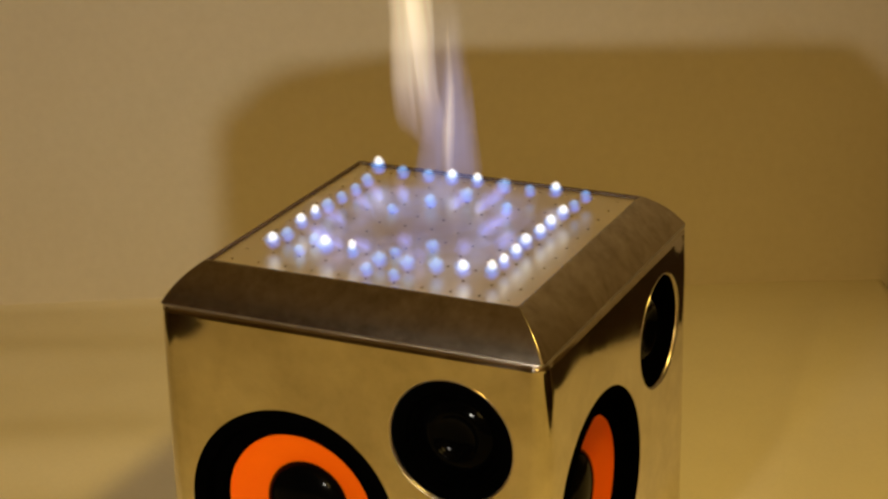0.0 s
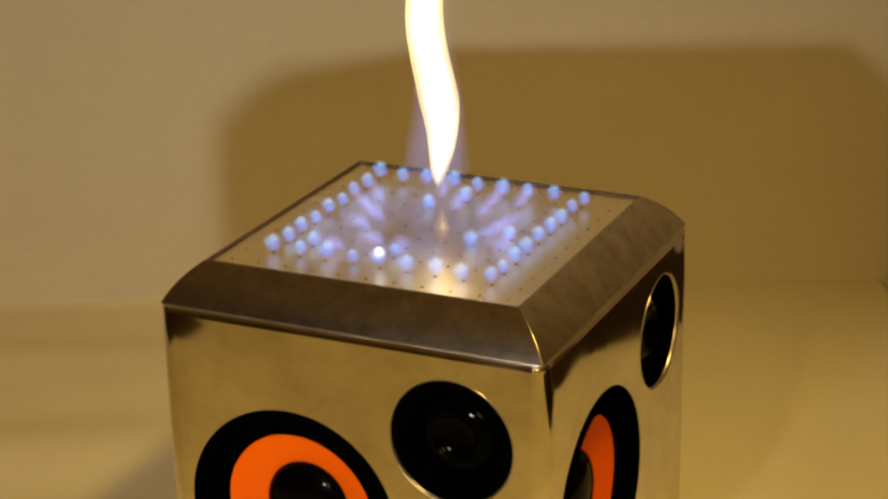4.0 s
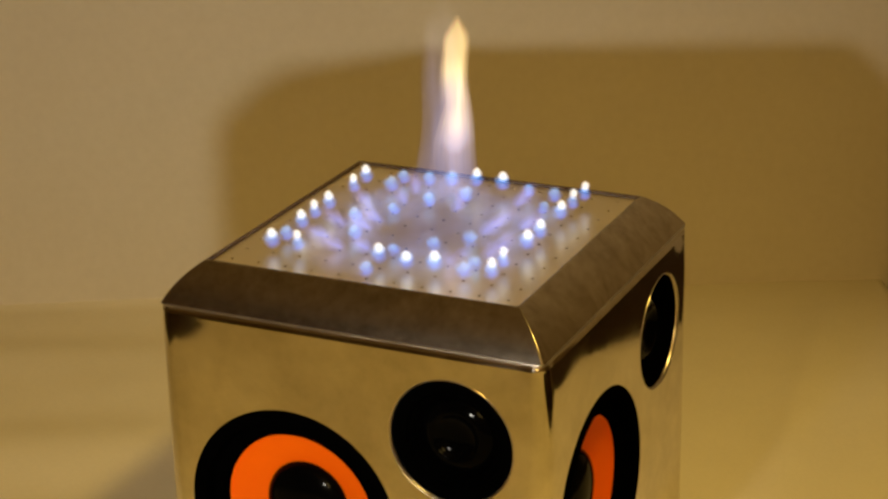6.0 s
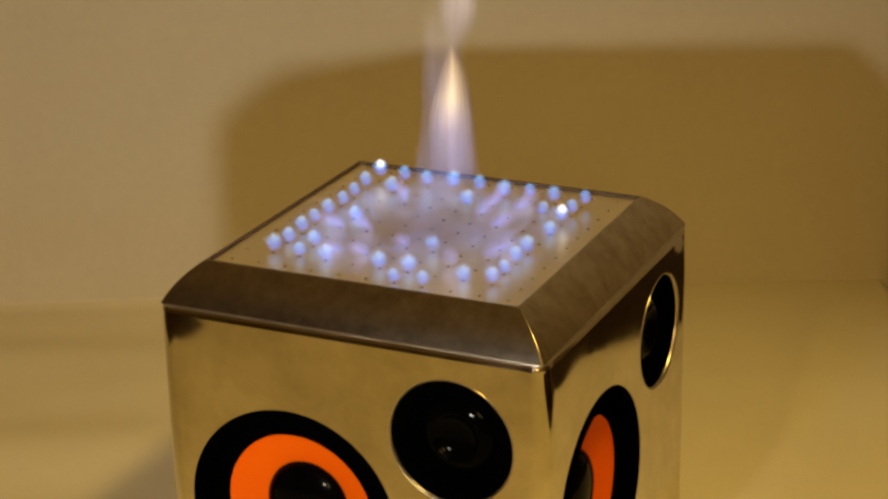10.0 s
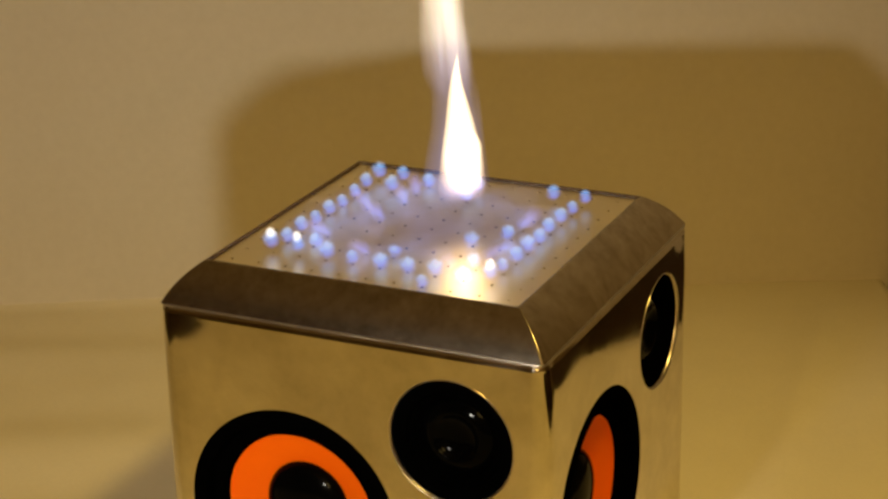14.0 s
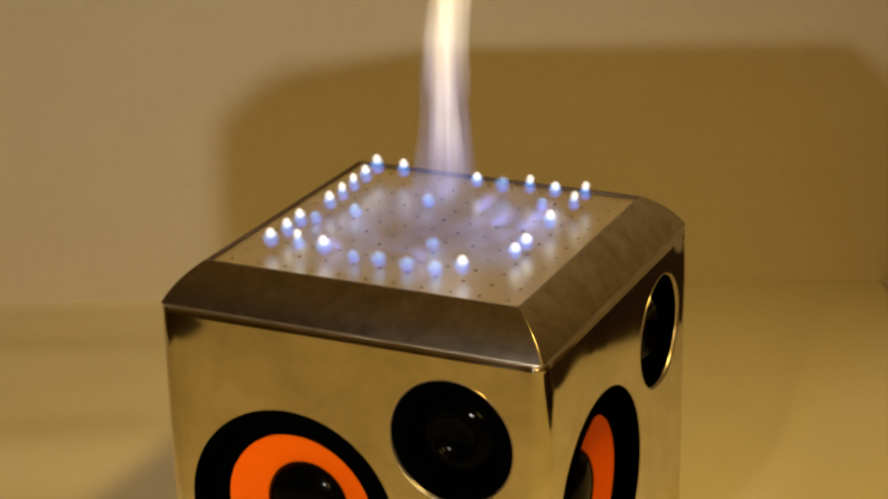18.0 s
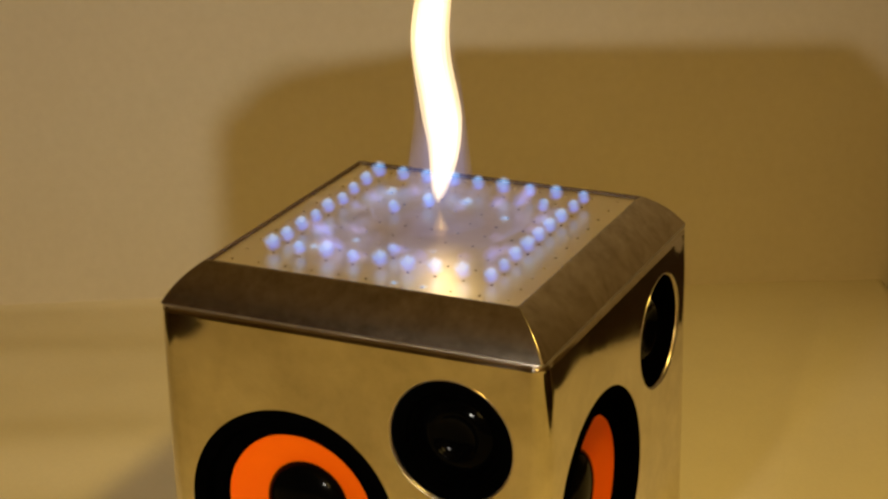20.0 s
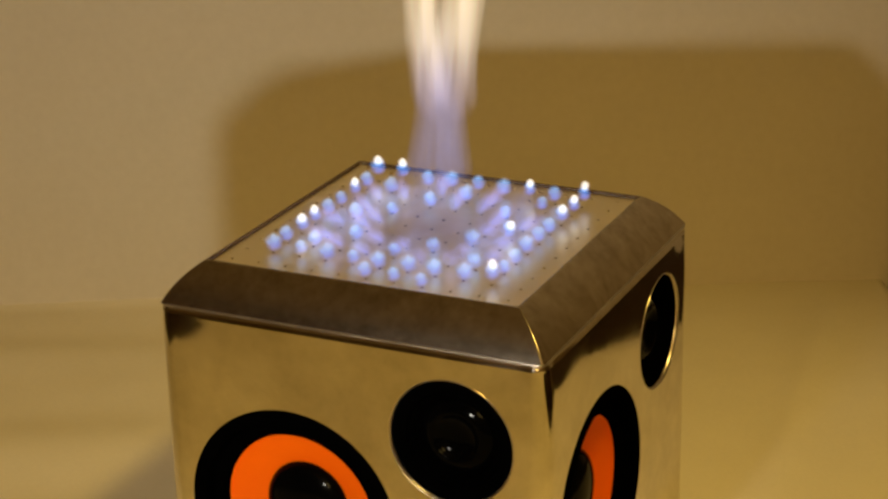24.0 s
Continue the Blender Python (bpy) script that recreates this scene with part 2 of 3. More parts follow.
def shell_ring(half, r, z, off=1.0, sag=0.0):
    """A rounded square; the points near its corners sink inwards by up to sag."""
    ring, reach = [], half - r
    flat = [(0.0015, 0.62), (0.004, 0.68), (0.007, 0.60), (0.011, 0.42), (0.016, 0.22), (0.022, 0.08), (0.030, 0.0)]
    for q in range(4):
        side = [(reach + r * math.cos(math.pi / 2 * k / 10) - sag * 0.45, reach + r * math.sin(math.pi / 2 * k / 10) - sag * 0.45) for k in range(11)]
        side += [(reach - back, half - sag * 0.8 * c) for back, c in flat] + [(-reach + back, half - sag * 0.8 * c) for back, c in reversed(flat)]
        c, s = (1, 0, -1, 0)[q], (0, 1, 0, -1)[q]
        ring += [(c * x - s * y + OFF[0] * off, s * x + c * y + OFF[1] * off, z) for x, y in side]
    return ring


def speaker():
    top = thing("fire_speaker", "polished steel cube speaker with orange drivers and a perforated top", "speaker")
    rings = [shell_ring(W - 0.004, EDGE - 0.003, 0.0), shell_ring(W - 0.001, EDGE - 0.001, 0.0012), shell_ring(W, EDGE, 0.004)]
    face_top, turn_r = 0.1448, 0.0032
    for z in (0.006, 0.06, 0.112, 0.128):
        rings.append(shell_ring(W, EDGE, z))
    for k in range(1, 7):
        rings.append(shell_ring(W, EDGE - 0.0018 * (k / 6) ** 2, 0.128 + (face_top - 0.0002 - 0.128) * k / 6, 1.0, 0.0015 * (k / 6) ** 2))
    for k in range(9):
        a = radians(54.0) * k / 8
        inset = turn_r * (1 - math.cos(a))
        rings.append(shell_ring(W - inset, EDGE - 0.0018 - 0.0022 * k / 8, face_top + turn_r * math.sin(a), 1.0, 0.0015 + 0.0003 * k / 8))
    w0, z0 = W - turn_r * (1 - math.cos(radians(54.0))), face_top + turn_r * math.sin(radians(54.0))
    verts, faces = loft(rings)
    body = part("body", mesh_of("body", verts, faces, CHROME), top, "polished steel shell with rounded edges")
    # the shoulder is pressed out of its own sheet: a rounded lower edge, then the slope up to the burner
    edge = [shell_ring(w0 - 0.0040, 0.0036, z0 - 0.0002), shell_ring(w0 - 0.0004, 0.0038, z0 - 0.0003), shell_ring(w0 + 0.0001, 0.0040, z0 + 0.0001),
            shell_ring(w0 + 0.0003, 0.0040, z0 + 0.0005), shell_ring(w0 + 0.0001, 0.0040, z0 + 0.0009), shell_ring(w0 - 0.0003, 0.0038, z0 + 0.0011)]
    part("shoulder_edge", mesh_of("shoulder_edge", *loft(edge, False, False), WORN), top, "worn pale edge along the shoulder's foot")
    slope = []
    for k in range(0, 11):
        f = k / 10
        bulge = 0.0009 * math.sin(math.pi * f) ** 0.9
        slope.append(shell_ring(w0 - 0.0002 + (A - w0 + 0.0002) * f + bulge, 0.0012 * (1 - f) ** 2 + 0.0003, z0 + 0.0010 + (H - z0 - 0.0010) * f + bulge, 1 - f))
    slope.append(shell_ring(A - 0.0005, 0.0008, H + 0.0002, 0.0))
    verts, faces = loft(slope, False, False)
    part("bevel", mesh_of("bevel", verts, faces, SATIN, True, 8), top, "stained satin steel shoulder sloping up to the burner")
    # the lip's inner wall, dark brown all round
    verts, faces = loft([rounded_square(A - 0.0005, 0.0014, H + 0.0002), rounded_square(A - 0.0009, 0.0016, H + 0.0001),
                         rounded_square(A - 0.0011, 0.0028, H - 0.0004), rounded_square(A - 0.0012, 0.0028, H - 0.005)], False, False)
    part("lip", mesh_of("lip", verts, faces, LIP), top, "dark brown lip round the burner plate")
    # the drivers' openings
    cuts = []
    for face in ("front", "right"):
        for u, z, r in (WOOFER, TWEETER):
            r += 0.0 if r == WOOFER[2] else (0.0017 if face == "front" else 0.0007)
            cut = new("cut", lathe("cut", [(0, -0.03), (r - 0.0015, -0.03), (r - 0.0015, 0.01), (0, 0.01)], BLACK, 72))
            cut.matrix_world = driver_pose(face, u, z)
            mod = body.modifiers.new("opening", "BOOLEAN")
            mod.object, mod.solver = cut, "EXACT"
            cuts.append(cut)
    bpy.context.view_layer.update()
    done = bpy.data.meshes.new_from_object(body.evaluated_get(bpy.context.evaluated_depsgraph_get()))
    body.modifiers.clear()
    body.data = done
    done.set_sharp_from_angle(angle=radians(32))
    for cut in cuts:
        bpy.data.objects.remove(cut)
    perforated_plate(top)
    for face in ("front", "right"):
        woofer(top, face)
        tweeter(top, face)
    return top


def perforated_plate(top):
    """Steel burner plate with eleven by eleven real holes."""
    z, deep, verts, faces = H - 0.0012, 0.003, [], []
    half = A - 0.0014
    seen = {}

    def corner(x, y, z):
        key = (round(x, 6), round(y, 6), round(z, 6))
        if key not in seen:
            seen[key] = len(verts)
            verts.append((x, y, z))
        return seen[key]

    edge = [-half] + [(-5 + k + 0.5) * STEP for k in range(10)] + [half]
    for i in range(11):
        for j in range(11):
            x0, x1, y0, y1 = edge[i], edge[i + 1], edge[j], edge[j + 1]
            cx, cy = (i - 5) * STEP, (j - 5) * STEP
            out = [corner(*q, z) for q in ((x1, cy), (x1, y1), (cx, y1), (x0, y1), (x0, cy), (x0, y0), (cx, y0), (x1, y0))]
            rim, low = [[corner(cx + 0.0008 * math.cos(math.pi / 4 * k), cy + 0.0008 * math.sin(math.pi / 4 * k), z - dz) for k in range(8)] for dz in (0, deep)]
            for k in range(8):
                n = (k + 1) % 8
                faces.append((out[k], out[n], rim[n], rim[k]))
                faces.append((rim[k], rim[n], low[n], low[k]))
    part("burner_plate", mesh_of("burner_plate", verts, faces, PLATE, False), top, "brushed steel burner plate with a square grid of small holes")
    q = rounded_square(A - 0.001, 0.003, z - deep - 0.0005)
    part("gas_chamber", mesh_of("gas_chamber", q, [tuple(range(len(q)))], DARK, False), top, "dark chamber under the holes")


def woofer(top, face):
    u, z, r = WOOFER
    hub = part("woofer", lathe("woofer", [(r - 0.006, -0.004), (r - 0.006, 0.0006), (r - 0.0045, 0.0014), (r - 0.0006, 0.0010), (r, 0.0004), (r, -0.0005), (r - 0.0035, -0.002)], BLACK, 96),
               top, "black woofer with an orange cone")
    hub.matrix_world = driver_pose(face, u, z)
    roll = [(r - 0.0058, 0.0002), (r - 0.0064, -0.0024)]
    for k in range(0, 11):
        a = math.pi * k / 10
        roll.append((0.0384 + 0.0034 * math.cos(a), -0.0046 + 0.0016 * math.sin(a)))
    roll += [(0.0344, -0.0064)]
    part("surround", lathe("surround", roll, RUBBER, 96), hub, "black rubber surround")
    part("cone", lathe("cone", [(0.0349, -0.0058), (0.0345, -0.0063), (0.030, -0.0082), (0.0245, -0.0102), (0.0180, -0.0132)], ORANGE, 96), hub, "bright orange cone")
    cap = [(0.0192, -0.0128)] + [(0.0190 * math.cos(radians(a)), -0.0126 + 0.0072 * math.sin(radians(a))) for a in range(8, 90, 8)] + [(0, -0.0054)]
    part("dust_cap", lathe("dust_cap", cap, GLOSS, 64), hub, "glossy black domed dust cap")


def tweeter(top, face):
    u, z, r = TWEETER
    r -= 0.0010 if face == "right" else 0.0
    hub = part("tweeter", lathe("tweeter", [(r - 0.0062, -0.0042), (r - 0.0058, -0.0016), (r - 0.0030, -0.0006), (r - 0.0008, -0.0004), (r - 0.0002, -0.0008), (r, -0.004)], BLACK, 80),
               top, "black tweeter with a domed centre")
    hub.matrix_world = driver_pose(face, u, z)
    part("trim_ring", lathe("trim_ring", [(r + 0.0008, 0.0004), (r + 0.0006, 0.0008), (r + 0.0003, 0.0006), (r - 0.0001, 0.0), (r - 0.0003, -0.0008)], WORN, 80), hub, "thin bright steel trim ring")
    part("cone", lathe("cone", [(r - 0.0060, -0.0022), (r - 0.0066, -0.0034), (r - 0.0074, -0.0040), (r - 0.0084, -0.0036), (0.0160, -0.0080)], RUBBER, 64), hub, "black rubber roll round the dome")
    dome = [(0.0172, -0.0086)] + [(0.0170 * math.cos(radians(a)), -0.0086 + 0.0060 * math.sin(radians(a))) for a in range(8, 50, 6)]
    dome += [(0.0108, -0.0040), (0.0102, -0.0042), (0.0094, -0.0050), (0.0080, -0.0060), (0.0060, -0.0069), (0.0030, -0.0075), (0, -0.0077)]
    part("dome", lathe("dome", dome, DOME, 64, 70), hub, "glossy black dome with a dished middle")


backdrop()
table()
sheet()
room()
speaker()


# ---- the fire ----
FACING = 25.13          # the fire is described in the plane that runs this way across the burner
TOP = H - 0.0012

LILAC = glow("lilac_flame", [(0.0, (0.25, 0.40, 1.0, 0.0)), (0.12, (0.28, 0.40, 1.0, 0.9)), (0.55, (0.42, 0.47, 0.88, 0.8)), (1.0, (0.9, 0.75, 0.5, 0.0))], 0.0, 0.095, 0.021, (160, 160, 18), 0.7)
CREAM = glow("cream_flame", [(0.0, (0.50, 0.45, 0.80, 0.0)), (0.25, (0.80, 0.68, 0.58, 0.8)), (0.5, (1.0, 0.80, 0.52, 1.0)), (1.0, (1.0, 0.80, 0.50, 0.9))], 0.0, 0.125, 0.047, (200, 200, 14), 0.75)
SOFT = glow("soft_flame", [(0.0, (0.45, 0.45, 0.90, 0.15)), (0.35, (0.70, 0.55, 0.60, 0.35)), (0.6, (1.0, 0.72, 0.34, 1.0)), (1.0, (1.0, 0.62, 0.22, 0.6))], 0.0, 0.06, 0.085, (180, 180, 25), 0.5)
WHITE = glow("bright_flame", [(0.0, (0.55, 0.45, 0.75, 0.0)), (0.15, (1.0, 0.70, 0.50, 0.35)), (0.35, (1.0, 0.76, 0.42, 1.0)), (1.0, (1.0, 0.70, 0.32, 0.9))], 0.0, 0.065, 0.36, (120, 120, 30), 0.3)
SKIRT = glow("flame_skirt", [(0.0, (1.0, 0.66, 0.40, 0.12)), (0.3, (1.0, 0.72, 0.40, 1.0)), (1.0, (1.0, 0.74, 0.40, 1.0))], 0.0, 0.034, 0.15, (90, 90, 50), 0.4)
BROAD = glow("broad_cream_flame", [(0.0, (0.8, 0.62, 0.6, 0.1)), (0.2, (1.0, 0.74, 0.46, 0.8)), (0.5, (1.0, 0.79, 0.48, 1.0)), (1.0, (1.0, 0.72, 0.36, 0.9))], 0.0, 0.078, 0.085, (110, 110, 30), 0.6)
LONG = glow("tall_bright_flame", [(0.0, (1.0, 0.76, 0.50, 0.4)), (0.15, (1.0, 0.76, 0.44, 1.0)), (1.0, (1.0, 0.72, 0.36, 1.0))], 0.0, 0.11, 0.50, (120, 120, 20), 0.4)
BILLOW = glow("billowing_flame", [(0.0, (1.0, 0.70, 0.40, 0.5)), (0.4, (1.0, 0.70, 0.34, 1.0)), (1.0, (1.0, 0.58, 0.20, 0.5))], 0.0, 0.022, 0.12, (150, 150, 60), 0.5)
WISP = glow("thin_streak_flame", [(0.0, (0.9, 0.75, 0.70, 0.3)), (0.3, (1.0, 0.80, 0.50, 1.0)), (1.0, (1.0, 0.78, 0.5, 0.1))], 0.0, 0.075, 0.06, (100, 100, 30), 0.4)
BLUE = glow("blue_bead_flame", [(0.0, (0.05, 0.16, 1.0, 0.3)), (0.30, (0.05, 0.24, 1.0, 0.9)), (0.62, (0.12, 0.40, 1.0, 0.9)), (0.85, (0.36, 0.62, 1.0, 0.95)), (1.0, (0.5, 0.7, 1.0, 0.6))], 0.0, 0.0070, 0.050, (420, 420, 420), 0.7)
TIP = glow("white_bead_tip", [(0.0, (0.4, 0.55, 1.0, 0.05)), (0.4, (1.0, 0.95, 0.9, 0.8)), (1.0, (1.0, 0.90, 0.74, 1.0))], 0.0, 0.0052, 0.115, (300, 300, 300), 0.4)
STREAK = glow("lilac_streak_flame", [(0.0, (0.22, 0.30, 1.0, 0.5)), (0.3, (0.26, 0.32, 1.0, 1.0)), (1.0, (0.55, 0.45, 0.9, 0.1))], 0.0, 0.015, 0.050, (200, 200, 120), 0.6)
WISPS = glow("gas_wisp", [(0.0, (0.20, 0.36, 1.0, 0.6)), (0.5, (0.26, 0.40, 1.0, 1.0)), (1.0, (0.4, 0.45, 0.9, 0.2))], 0.0, 0.010, 0.0095, (150, 150, 150), 0.8)
HAZE = glow("blue_haze", [(0.0, (0.20, 0.38, 1.0, 0.7)), (0.6, (0.28, 0.40, 0.95, 0.9)), (1.0, (0.4, 0.45, 0.9, 0.5))], 0.0, 0.022, 0.0125, (70, 70, 90), 0.9)


def flame_mesh(name, mat, tall, outline, shells=6, deep=0.8, seg=14, rings=16, shrink=0.86, wave=0.0, seed=0.0, core=0.2, rough=0.1, outer=1.0, gather=1.0):
    """Burning gas as one sheet folded up and down into nested skins. outline gives half the width and the drift at a height from 0 to 1."""
    verts, faces = [], []
    for s in range(shells):
        k = outer - (outer - core) * (s / max(1, shells - 1)) ** gather
        lo, hi = (1 - shrink) * 0.5 * (1 - k), 1 - (1 - shrink) * (1 - k)
        steps = range(rings + 1) if s % 2 == 0 else range(rings, -1, -1)
        for r in steps:
            f = r / rings
            h = lo + (hi - lo) * f
            w, drift = outline(f)
            w = max(0.00005, w * k)
            drift += wave * math.sin(9 * h + seed)
            for q in range(seg):
                a = 2 * math.pi * q / seg
                ww = w * (1 + rough * noise.noise((math.cos(a) * 1.1 + seed, math.sin(a) * 1.1, h * 3.5 + s * 0.2)))
                verts.append((drift + ww * math.cos(a), deep * ww * math.sin(a), h * tall))
    for r in range(len(verts) // seg - 1):
        for q in range(seg):
            a, b = r * seg + q, r * seg + (q + 1) % seg
            faces.append((a, b, b + seg, a + seg))
    return mesh_of(name, verts, faces, mat)


def teardrop(w, at=0.3, drift=0.0, foot=0.6, point=1.25):
    """Widest at a height 'at', a narrower foot, a drawn-out point."""
    def outline(f):
        if f < at:
            k = foot + (1 - foot) * math.sin(math.pi / 2 * f / at)
        else:
            k = max(0.0, 1 - ((f - at) / (1 - at)) ** point)
        return w * k, drift * f * f
    return outline


def column(w0, w1, drift=0.0, neck=0.0):
    def outline(f):
        w = w0 + (w1 - w0) * f - neck * math.sin(math.pi * f)
        return w * min(1.0, 0.25 + f * 8, 0.15 + (1 - f) * 6), drift * f
    return outline


def pointed(w):
    """A point below, widening upwards."""
    def outline(f):
        return w * min(1.0, 0.05 + 1.7 * f ** 0.55, 0.02 + 4 * (1 - f) ** 0.8) * (1 - 0.2 * f), 0.0015 * math.sin(7 * f)
    return outline


def puff(w, drift):
    """A rounded ball of flame."""
    def outline(f):
        return w * math.sqrt(max(0.0, math.sin(math.pi * (0.06 + 0.93 * f)))) * (1 - 0.25 * f), drift * f
    return outline


def flare(w, top):
    """A wide skirt drawn together into a stem."""
    def outline(f):
        return top + (w - top) * (1 - f) ** 2.6, 0.0
    return outline


def fire_pieces():
    made = {}
    for key, name, words, mat, tall, outline, shells, wave in (
            ("A", "flame_tongue", "bright yellow-white pointed flame over the burner's middle", WHITE, 0.065, teardrop(0.0098, 0.10, 0.003, 0.92), 10, 0.0006),
            ("B", "tall_flame", "tall dazzling flame with a pointed foot", LONG, 0.110, pointed(0.0090), 7, 0.0010),
            ("C", "soft_flame", "soft translucent yellow flame over the burner", SOFT, 0.060, teardrop(0.0092, 0.2, 0.001, 0.9, 2.4), 6, 0.0005),
            ("Q", "blunt_column", "short orange-yellow flame with a blunt top", SOFT, 0.060, column(0.0085, 0.0058, 0.0, 0.0008), 7, 0.0006),
            ("D", "flame_column", "pale translucent cream column of flame", CREAM, 0.125, column(0.0110, 0.0095, 0.0, 0.001), 6, 0.0016),
            ("R", "flame_ribbon", "pale translucent cream ribbon of flame", CREAM, 0.125, column(0.0080, 0.0100, 0.0, 0.001), 6, 0.0012),
            ("N", "thin_column", "narrow pale column of flame", CREAM, 0.125, column(0.0095, 0.0030, 0.0, 0.0012), 6, 0.0008),
            ("E", "flame_veil", "faint lilac veil of burning gas", LILAC, 0.095, column(0.0160, 0.0085, 0.0, 0.002), 6, 0.0008),
            ("F", "stub_flame", "short bright flame with a blunt top", WHITE, 0.032, teardrop(0.0082, 0.35, 0.0, 0.95, 4.0), 12, 0.0005),
            ("G", "blunt_flame", "short bright flame with a blunt top", WHITE, 0.036, teardrop(0.0072, 0.4, 0.001, 0.95, 3.5), 12, 0.0005),
            ("S", "flame_streak", "thin pale streak of flame", WISP, 0.075, teardrop(0.0026, 0.3, 0.0, 0.7), 4, 0.0005),
            ("T", "broad_flame", "broad translucent cream flame with a drawn-out tip", BROAD, 0.078, teardrop(0.0125, 0.35, 0.005, 0.45, 2.2), 14, 0.0012),
            ("K", "flame_skirt", "bright skirt of flame drawn into the middle", SKIRT, 0.034, flare(0.0280, 0.0050), 10, 0.0003),
            ("U", "billow_flame", "billowing orange-yellow flame low over the burner", BILLOW, 0.022, puff(0.0130, 0.002), 12, 0.001),
            ("V", "billow_flame", "billowing orange-yellow flame low over the burner", BILLOW, 0.026, puff(0.0095, -0.002), 12, 0.001),
            ("X", "billow_flame", "billowing orange-yellow flame low over the burner", BILLOW, 0.018, puff(0.0150, 0.003), 12, 0.001),
            ("Y", "billow_flame", "billowing orange-yellow flame low over the burner", BILLOW, 0.020, puff(0.0130, 0.004), 12, 0.001),
            ("Z", "billow_flame", "billowing orange-yellow flame low over the burner", BILLOW, 0.016, puff(0.0185, -0.003), 12, 0.001)):
        core, mid = (0.55, 0.78) if key in "DRENQ" else (0.06, 0.48)
        fine = dict(deep=0.8, seg=30 if key in "UVXYZ" else 18, rings=24, wave=wave, seed=ord(key) * 1.7, rough=0.26 if key in "UVXYZ" else 0.1)
        step = (1.0 - core) / (shells - 1)
        me = flame_mesh(name, mat, tall, outline, shells // 2, core=mid + step / 2, **fine)
        made[key] = thing(name, words, "flame", "flames of the burner", data=me)
        part("core", flame_mesh("core", mat, tall, outline, shells - shells // 2, outer=mid - step / 2, core=core, **fine), made[key])
    hz = thing("gas_haze", "faint blue haze of burning gas drawn towards the middle", "flame",
               data=flame_mesh("gas_haze", HAZE, 0.020, lambda f: (0.054 * (1 - f) ** 1.15 + 0.007, 0.0), 10, 1.0, 28, 10, 0.7, core=0.1, rough=0.5))
    hz.matrix_world = pose(0, 0, TOP + 0.0008)
    return made


def stand(s, z, lean=0.0, d=0.0, turn=0.0):
    """Millimetres to the viewer's right, above the plate and backwards; degrees of lean to the right and of turn."""
    c, n = math.cos(radians(FACING)), math.sin(radians(FACING))
    return (Matrix.Translation(((c * s - n * d) / 1000, (n * s + c * d) / 1000, TOP + z / 1000))
            @ pose(0, 0, 0, 0, 0, FACING) @ pose(0, 0, 0, 0, lean) @ pose(0, 0, 0, 0, 0, turn))


# where each piece rests inside the speaker while it does not burn
REST = {"Q": -66, "A": -70, "B": -116, "C": -66, "D": -131, "R": -131, "E": -101, "F": -38, "G": -42, "N": -131, "S": -81, "T": -84, "K": -40, "U": -28, "V": -32, "X": -24, "Y": -26, "Z": -22}

